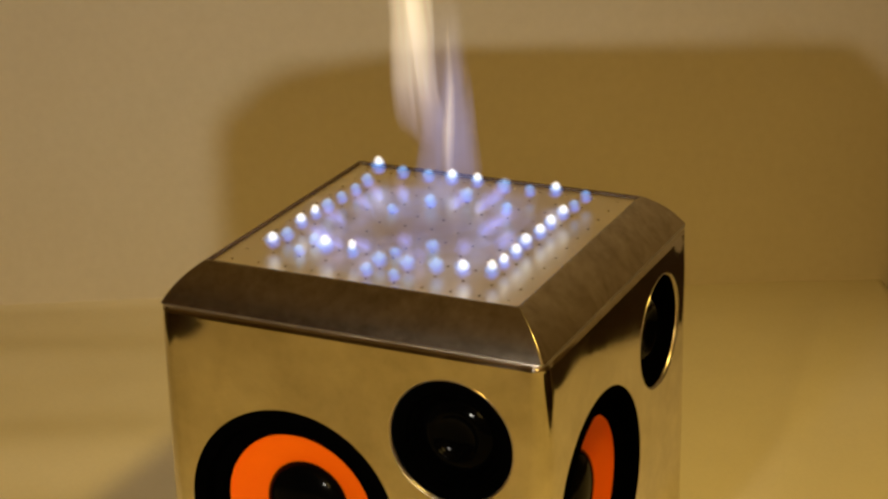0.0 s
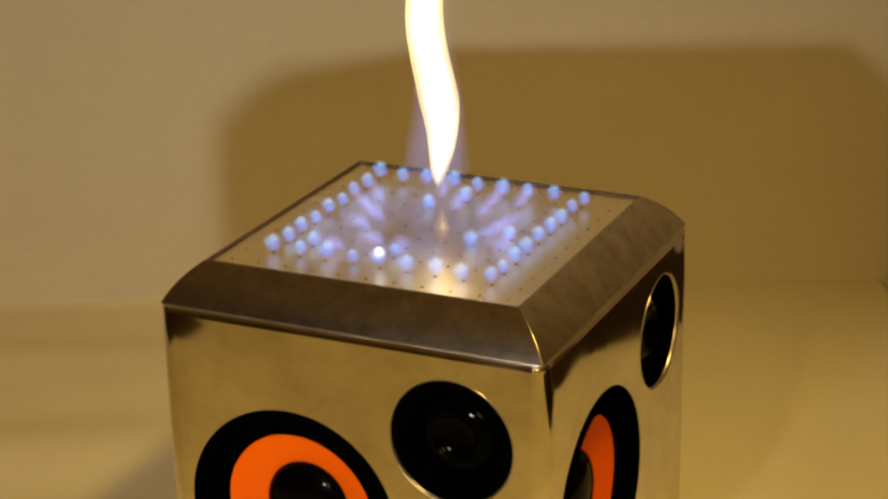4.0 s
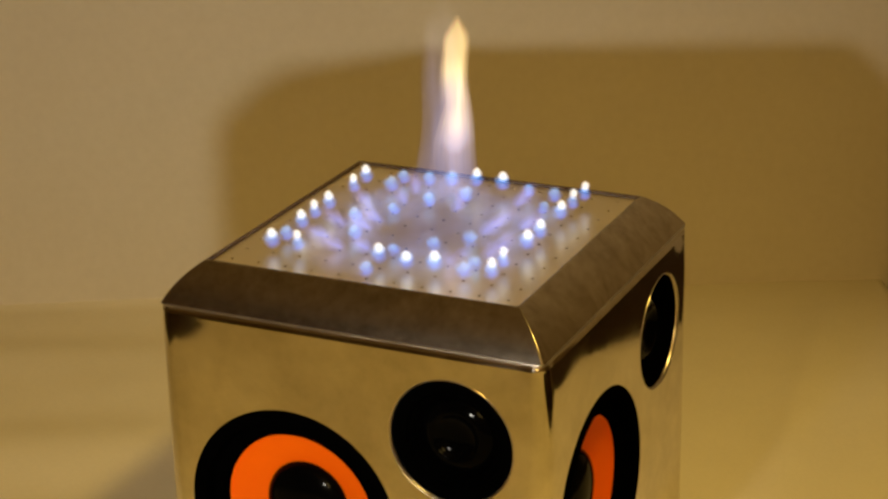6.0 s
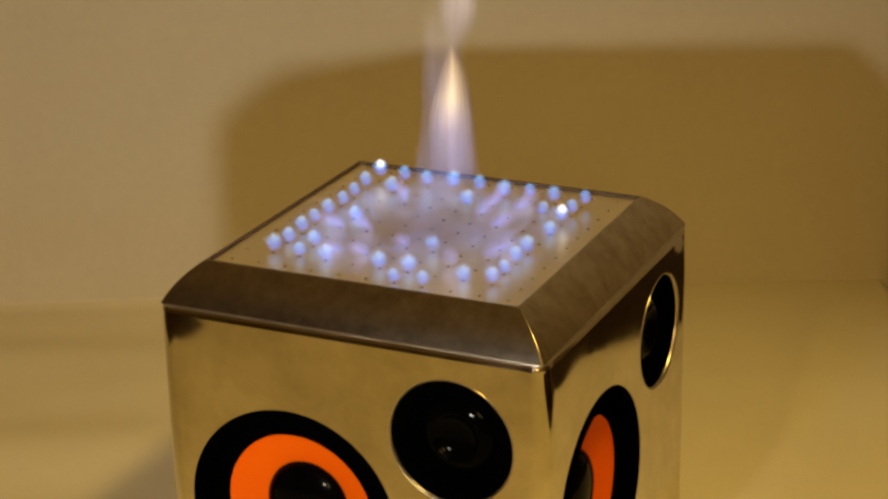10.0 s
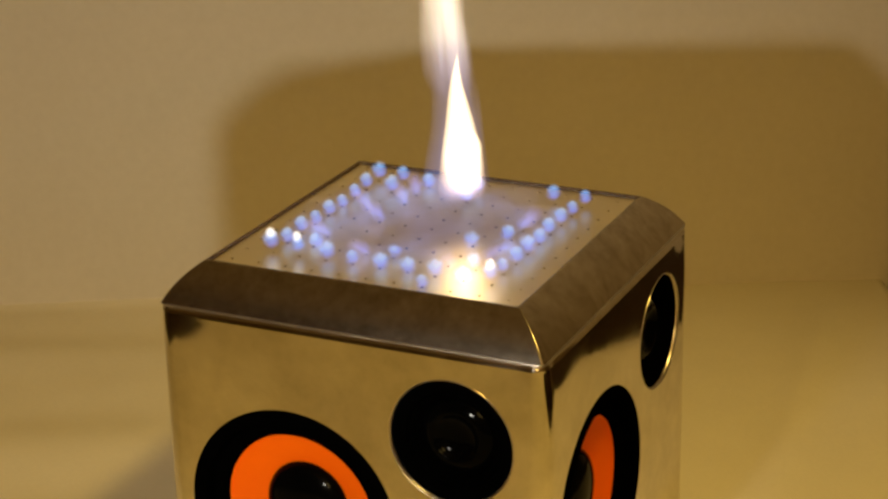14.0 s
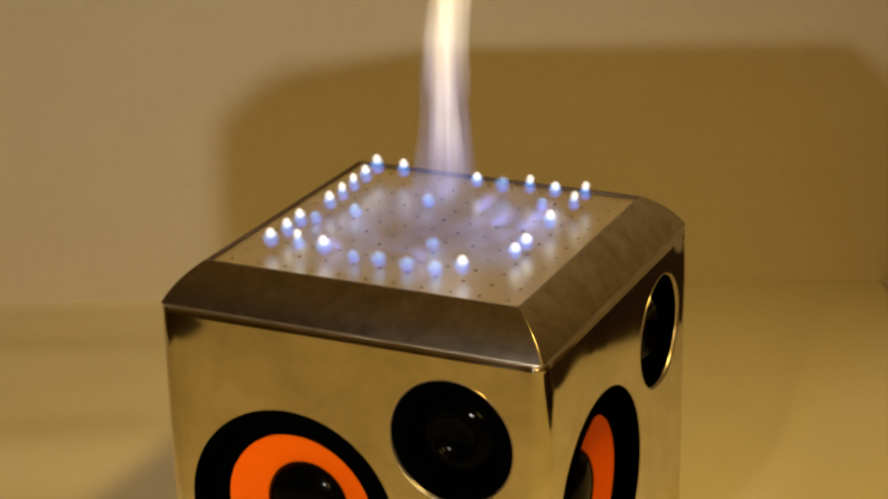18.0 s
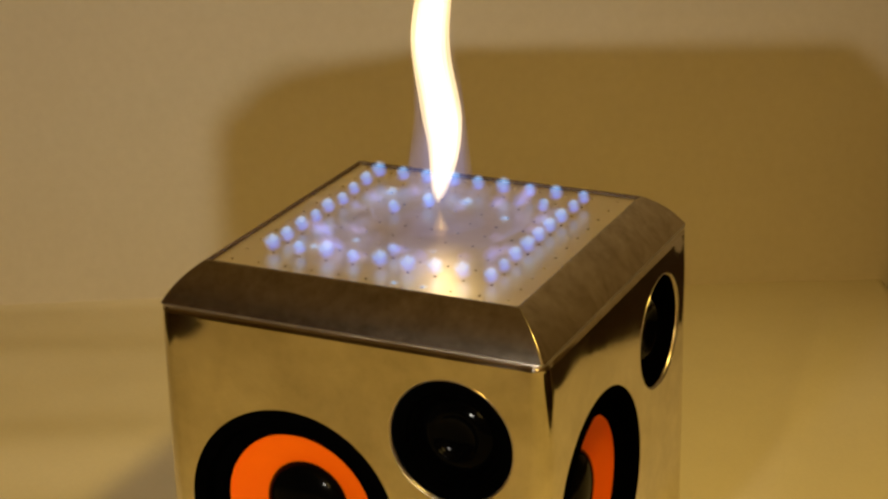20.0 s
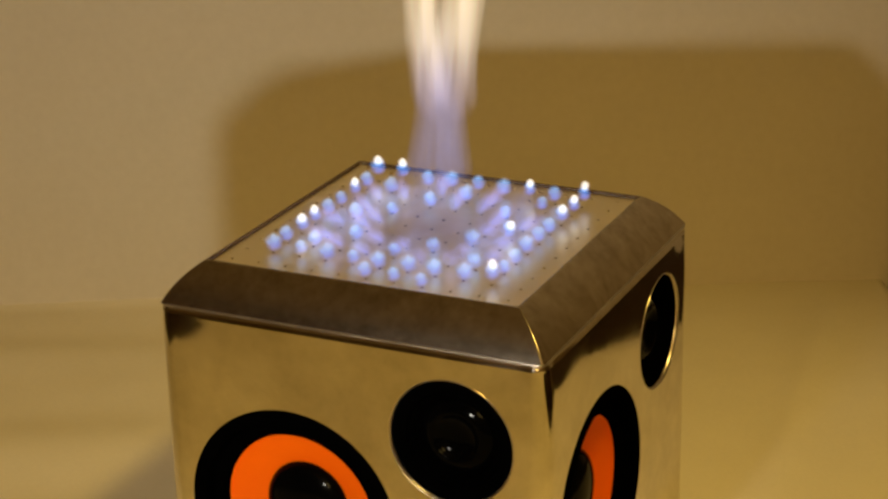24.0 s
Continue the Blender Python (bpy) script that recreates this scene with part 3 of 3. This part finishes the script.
# seconds, then the pieces that burn: to the right, above the plate, lean, backwards
FIRE = [
    (0.0, {"E": (8, 15), "D": (-1, 36, -6), "S": (8, 22, 1)}),
    (0.3, {"E": (3, 10), "A": (3, 30, 2)}),
    (0.5, {"E": (5, 10), "C": (6, 28)}),
    (1.0, {"E": (2, 18), "D": (9, 60, 1)}),
    (1.2, {"E": (3, 20), "D": (4, 70)}),
    (1.5, {"E": (3, 15), "T": (4, 40, -12)}),
    (1.8, {"E": (3, 14), "B": (2, 50, 2)}),
    (2.0, {"E": (3, 12), "B": (2, 32, 6)}),
    (2.2, {"E": (2, 16), "D": (4, 50, 3)}),
    (2.5, {"E": (3, 10), "B": (3, 26, -5)}),
    (2.9, {"E": (3, 16), "A": (3, 28, 2)}),
    (3.3, {"E": (3, 16), "D": (3, 40, -3)}),
    (3.7, {"E": (4, 14), "C": (4, 34, 3)}),
    (4.1, {"E": (3, 18), "B": (4, 45, -2)}),
    (4.5, {"E": (3, 18), "D": (3, 80)}),
    (4.8, {"E": (3, 15), "D": (4, 50, 1)}),
    (5.0, {"E": (5, 8), "Q": (7, 18), "D": (8, 78), "S": (9, 6)}),
    (5.2, {"E": (4, 16), "C": (3, 26)}),
    (5.5, {"E": (6, 20), "D": (4, 70)}),
    (5.7, {"E": (4, 10), "A": (4, 34, -2)}),
    (6.0, {"E": (7, 10), "Q": (11, 34, 1), "C": (10, 12, 2)}),
    (6.3, {"E": (4, 14), "A": (4, 28, -2)}),
    (6.5, {"E": (4, 12), "T": (5, 30, -4), "D": (4, 58)}),
    (6.8, {"E": (4, 14), "A": (3, 32, 4)}),
    (7.0, {"E": (4, 6), "A": (5, 28, 4)}),
    (7.2, {"E": (4, 8), "C": (4, 20)}),
    (7.5, {"E": (5, 6), "G": (7, 30), "C": (6, 8)}),
    (7.8, {"E": (4, 8), "D": (3, 40, 2), "A": (6, 20, -10)}),
    (8.0, {"E": (2, -30), "F": (0, 17, -3), "G": (9, 18, 3), "C": (7, -6)}),
    (8.2, {"E": (4, 14), "C": (4, 30)}),
    (8.5, {"E": (4, 12), "D": (2, 36, -2), "N": (4, 30)}),
    (8.7, {"E": (4, 4), "F": (0, 28, -6), "G": (8, 20, -12)}),
    (9.0, {"E": (5, 12), "D": (9, 34, 2)}),
    (9.3, {"E": (4, 12), "A": (4, 36, 2)}),
    (9.5, {"E": (6, 18), "S": (6, 28), "C": (6, 8)}),
    (9.8, {"E": (4, 12), "C": (4, 22)}),
    (10.0, {"E": (7, 14), "C": (9, 22, 0), "R": (11, 80, 5)}),
    (10.2, {"E": (4, 12), "D": (2, 26), "T": (2, 40)}),
    (10.5, {"E": (4, 12), "D": (0, 30, -4)}),
    (10.9, {"E": (4, 16), "A": (3, 30, 2)}),
    (11.3, {"E": (3, 16), "D": (4, 50)}),
    (11.7, {"E": (4, 12), "C": (4, 30, -3)}),
    (12.1, {"E": (4, 14), "B": (3, 40)}),
    (12.5, {"E": (4, 12), "F": (1, 40, -9), "G": (8, 40, 8), "T": (4, 20)}),
    (12.8, {"E": (4, 14), "B": (3, 16)}),
    (13.0, {"E": (4, 12), "B": (1, 17, 7), "D": (-2, 32, -1), "A": (3, 36, 4), "R": (10, 30, 2), "T": (4, 50, 6)}),
    (13.2, {"E": (4, 12), "A": (3, 30, -4)}),
    (13.5, {"E": (4, 4), "C": (-1, 12), "S": (-2, 30)}),
    (13.8, {"E": (4, 14), "A": (6, 44, 10)}),
    (14.0, {"E": (11, 10), "A": (14, 13, -4), "D": (11, 54, -5), "R": (11, 60, -5), "F": (15, 14)}),
    (14.3, {"E": (4, 14), "A": (5, 26, 4)}),
    (14.5, {"E": (4, 10), "B": (5, 24, 0)}),
    (14.7, {"E": (4, 10), "A": (3, 34, -3), "V": (14, 16, 40)}),
    (15.0, {"E": (4, 16), "N": (4, 22, 3), "R": (17, 98, 4)}),
    (15.2, {"E": (2, 24), "D": (2, 80)}),
    (15.5, {"E": (4, 8), "Q": (4, 32), "T": (7, 52, 5)}),
    (15.8, {"E": (4, 12), "D": (4, 30, 4)}),
    (16.0, {"E": (2, 0), "T": (2, 22, 3), "C": (8, 14, 4), "V": (-1, 13, 0)}),
    (16.3, {"E": (4, 26), "D": (2, 70)}),
    (16.5, {"E": (4, 10), "D": (1, 34, 2), "R": (6, 60, 3)}),
    (16.7, {"E": (4, 6), "A": (5, 30), "V": (-22, 14), "U": (8, 6), "X": (24, 12), "Y": (-10, 14)}),
    (16.85, {"E": (4, 10), "D": (2, 60, -4)}),
    (17.0, {"E": (5, 18), "D": (7, 42, 1), "R": (0, 40, -7), "N": (4, 40, -4)}),
    (17.2, {"E": (4, 8), "T": (2, 26, -6), "U": (4, 10), "Y": (16, 10), "V": (-14, 10)}),
    (17.5, {"E": (4, 12), "T": (4, 42, 3), "D": (4, 56)}),
    (17.8, {"E": (4, 8), "A": (0, 26, -6)}),
    (18.0, {"E": (6, 12), "N": (6, 12, 1), "D": (9, 50, 1)}),
    (18.2, {"E": (4, 10), "S": (5, 30, -3)}),
    (18.5, {"E": (4, 12), "D": (4, 34, -6)}),
    (18.9, {"E": (3, 14), "A": (4, 30)}),
    (19.3, {"E": (3, 14), "D": (4, 45, 3)}),
    (19.7, {"E": (3, 14), "C": (4, 30, -2)}),
    (20.1, {"E": (4, 12), "B": (4, 36)}),
    (20.5, {"E": (4, 20), "D": (5, 50, 2)}),
    (20.7, {"E": (4, 10), "C": (4, 34)}),
    (20.85, {"E": (4, 12), "S": (4, 20)}),
    (21.0, {"E": (6, 0), "S": (9, 20, 1)}),
    (21.15, {"E": (4, 12), "D": (2, 28)}),
    (21.3, {"E": (4, 12), "A": (4, 48, -4)}),
    (21.5, {"E": (4, 12), "B": (4, 52)}),
    (21.8, {"E": (4, 8), "A": (5, 38, 2)}),
    (22.0, {"E": (4, -40), "A": (15, 14, -8), "S": (6, 44, 0)}),
    (22.3, {"E": (4, 10), "A": (4, 44, 2)}),
    (22.5, {"E": (4, 8), "B": (4, 18, -6), "K": (6, 2)}),
    (22.8, {"E": (4, 10), "S": (6, 20)}),
    (23.0, {"E": (5, -30), "S": (5, 62, 0), "A": (9, 20, -2), "K": (8, 15, 0), "G": (10, 14, -3), "U": (-35, 17, 0, 8), "V": (-16, 18, -16), "X": (-20, 15, 0), "Y": (17, 15, 20), "Z": (-4, 14)}),
    (23.2, {"E": (4, 14), "D": (2, 40), "U": (-14, 2)}),
    (23.5, {"E": (4, 14), "D": (3, 38, 1), "K": (6, 1)}),
    (23.8, {"E": (4, 14), "C": (7, 40, 2)}),
    (24.0, {"E": (4, 16), "D": (11, 46, 4), "R": (0, 46, -1)}),
]

# seconds, the ring of small flames (front, right, back, left edge; 0 is out, from 7 with a white tip), how many of the inner ones burn
RING = [
    (0.0, "738855678", "77777766", "75577668", "5566775", 0.5),
    (0.5, "777667677", "77777767", "76666677", "6667776", 0.35),
    (1.0, "003004030", "04556650", "05455440", "0445400", 0.74),
    (1.5, "044545440", "04455440", "54455445", "0454400", 0.6),
    (2.0, "054560000", "00454435", "50000057", "0070030", 0.25),
    (2.5, "000450040", "04004500", "04404005", "0040400", 0.5),
    (3.2, "556555665", "56656565", "55655566", "5656656", 0.5),
    (4.0, "666575656", "56566565", "66556656", "5656565", 0.5),
    (4.5, "555556566", "56666656", "65556565", "5556665", 0.6),
    (5.0, "555045004", "45555545", "32023350", "3330003", 0.6),
    (5.4, "454405044", "44540454", "43404344", "4444044", 0.4),
    (6.0, "890087869", "90880898", "45886430", "8808886", 0.6),
    (6.5, "787878787", "78878788", "78788788", "8788787", 0.7),
    (7.0, "000076000", "00000003", "24700000", "0000000", 0.15),
    (7.5, "887070088", "78888888", "78788788", "8888887", 0.4),
    (8.0, "444002235", "56074456", "66500670", "5650640", 0.6),
    (8.5, "454454545", "55454555", "45545445", "5454545", 0.5),
    (9.0, "566444336", "56655656", "32006336", "4564565", 0.35),
    (9.5, "554554545", "55555555", "55545555", "5555555", 0.5),
    (10.0, "654055046", "56604766", "56466567", "6666665", 0.4),
    (10.5, "665556556", "56666666", "66565666", "6666566", 0.5),
    (11.5, "556665656", "65665656", "56565665", "5665656", 0.5),
    (12.5, "054544450", "04445440", "44445440", "0444440", 0.7),
    (13.0, "898000768", "80888888", "00300488", "8870547", 0.4),
    (13.5, "665665656", "66666666", "66666666", "6666666", 0.4),
    (14.0, "886544538", "66656656", "60050366", "5545565", 0.3),
    (14.5, "666666666", "66666666", "66666666", "6666666", 0.3),
    (15.0, "656605046", "66666656", "66066465", "5555665", 0.25),
    (15.5, "665666666", "66666666", "66666666", "6666666", 0.4),
    (16.0, "565454046", "65550465", "53044000", "0045444", 0.4),
    (16.5, "454044540", "44504450", "44404454", "4440444", 0.3),
    (17.0, "998876589", "80958887", "50050057", "6788085", 0.1),
    (17.3, "888878888", "88888888", "88888888", "8888888", 0.8),
    (18.0, "898554480", "07708088", "78670089", "8888488", 0.4),
    (18.5, "665665666", "66666666", "66666666", "6666666", 0.4),
    (19.5, "656565665", "66566565", "65656656", "6656565", 0.5),
    (20.5, "666565666", "66666666", "66566666", "6666666", 0.4),
    (21.0, "664755567", "66666660", "00567667", "6660055", 0.25),
    (21.5, "666666666", "66666666", "66666666", "6666666", 0.4),
    (22.0, "660555056", "06666660", "40066056", "6066066", 0.25),
    (22.5, "555454545", "55555555", "55545555", "5555555", 0.4),
    (23.0, "444000033", "04455630", "00000000", "0740044", 0.3),
    (23.5, "888888888", "88888888", "88888888", "8888888", 0.6),
    (24.0, "665555558", "55666778", "57566588", "6766776", 0.9),
]


def ring_place():
    return ([(i, 1) for i in range(1, 10)] + [(9, j) for j in range(2, 10)]
            + [(i, 9) for i in range(8, 0, -1)] + [(1, j) for j in range(8, 1, -1)])


def bullet(w):
    """A small upright flame: a straight blue foot, a rounded top."""
    def outline(f):
        return w * min(1.0, 0.62 + 1.6 * f) * math.sqrt(max(0.0, 1 - max(0.0, (f - 0.42) / 0.585) ** 2.2)) + 0.00008, 0.0
    return outline


def bead_meshes():
    base, tip = [], []
    for k, (w, h) in enumerate(((0.0025, 0.0068), (0.0022, 0.0060), (0.0028, 0.0074))):
        base.append(flame_mesh("bead", BLUE, h, bullet(w), 8, 1.0, 12, 9, 0.8, seed=k * 3.1, core=0.30, rough=0.35, outer=1.25))
        tip.append(flame_mesh("tip", TIP, 0.0052, bullet(w * 0.90), 6, 1.0, 12, 7, 0.8, seed=k * 1.3, core=0.30, rough=0.3))
    streak = flame_mesh("streak", STREAK, 0.0150, lambda f: (0.0034 * math.sqrt(max(0.0, math.sin(math.pi * (0.06 + 0.88 * f)))) + 0.0001, 0.0), 6, 1.0, 10, 8, 0.7, core=0.15, rough=0.4)
    return base, tip, streak


def beads():
    """One small flame for each burning hole; it stands higher or sinks back into its hole with the sound."""
    base, tip, streak = bead_meshes()
    ring = ring_place()
    rnd = random.Random(5)
    made = []
    inner = [(i, j) for j in range(2, 9) for i in range(2, 9) if math.hypot(i - 5, j - 5) > 1.5] + [(5, 0), (6, 0), (7, 0)]
    for (i, j) in ring + inner:
        ob = thing("small_flame", "small blue flame with a white tip over a burner hole" if (i, j) in ring else "small blue flame leaning inwards over a burner hole",
                   "flame", "small flames of the burner", data=streak)
        size, own = rnd.randrange(3), (i, j) in ring or j == 0 or (i + 2 * j) % 3 == 0
        if own:
            ob.data = base[size]
        made.append((ob, part("tip", tip[size], ob) if own else None, i, j))
    return made


def wisps():
    """Low drifting patches of bluish burning gas between the ring of flames and the middle."""
    rnd = random.Random(21)
    shapes = [flame_mesh("gas_wisp", WISPS, 0.010, teardrop(w, 0.4, 0.002, 0.6, 1.6), 7, 1.3, 14, 8, 0.7, seed=w * 900, core=0.1, rough=0.6) for w in (0.0075, 0.0095, 0.0115)]
    made = []
    for k in range(30):
        a, r = k * 2.39996, 0.016 + 0.036 * math.sqrt((k + 0.5) / 30)
        ob = thing("gas_wisp", "faint lilac wisp of burning gas low over the plate", "flame", "wisps of burning gas", data=rnd.choice(shapes))
        made.append((ob, r * math.cos(a), r * math.sin(a)))
    return made


def key_wisps(made):
    rnd = random.Random(33)
    for ob, x, y in made:
        rows = []
        for t, f, r, b, l, inside in RING:
            up = -0.002 if rnd.random() < 0.35 + 0.6 * inside else -0.0125
            rows.append((t, pose(x + rnd.uniform(-0.003, 0.003), y + rnd.uniform(-0.003, 0.003), TOP + up, 0, 0, rnd.uniform(-40, 40))))
        walk(ob, rows)


def key_beads(made):
    ring = ring_place()
    rnd = random.Random(11)
    for ob, tip, i, j in made:
        x, y = (i - 5) * STEP, (j - 5) * STEP
        away = math.hypot(x, y)
        rows, tips = [], []
        for t, f, r, b, l, inside in RING:
            if (i, j) in ring:
                v = int((f + r + b + l)[ring.index((i, j))])
                tilt = 6
            else:
                v = rnd.choice((3, 4, 5, 5, 6)) if rnd.random() < inside else 0
                if inside > 0.75 and v > 4 and rnd.random() < 0.35:
                    v = 7
                tilt = (rnd.uniform(18, 35) if tip else rnd.uniform(48, 66)) if j else 4
            up = -0.0105 if v == 0 else -0.0030 + 0.0056 * min(v, 8) / 8
            pull = 0.0 if j == 0 else (0.0006 if (i, j) in ring else 0.0025)
            jx, jy = rnd.uniform(-0.0006, 0.0006), rnd.uniform(-0.0006, 0.0006)
            axis = Vector((y, -x, 0)) if away else Vector((1, 0, 0))
            m = Matrix.Translation((x - pull * x / max(away, 0.01) + jx, y - pull * y / max(away, 0.01) + jy, TOP + up)) @ Matrix.Rotation(radians(-tilt), 4, axis)
            if j > 6:
                m = Matrix.Translation((0.0016 * (j - 6) / 3 * (i == 9), 0, 0.0012 * (j - 6) / 3)) @ m
            rows.append((t, m))
            tips.append((t, pose(0, 0, {9: 0.0044, 8: 0.0037, 7: 0.0024}.get(v, -0.0090))))
        walk(ob, rows)
        if tip:
            walk(tip, tips)


FLAMES = fire_pieces()
BEADS = beads()
GAS = wisps()


def motions():
    for key, ob in FLAMES.items():
        rows = []
        for n, (t, on) in enumerate(FIRE):
            s, z, lean, d = (tuple(on[key]) + (0, 0))[:4] if key in on else (3, REST[key], 0, 0)
            if key in on:
                rows.append((t, stand(s, z, lean, d, 13 * math.sin(n * 2.3))))
            else:
                rows.append((t, stand(s, z)))
        walk(ob, rows)
    key_beads(BEADS)
    key_wisps(GAS)


motions()
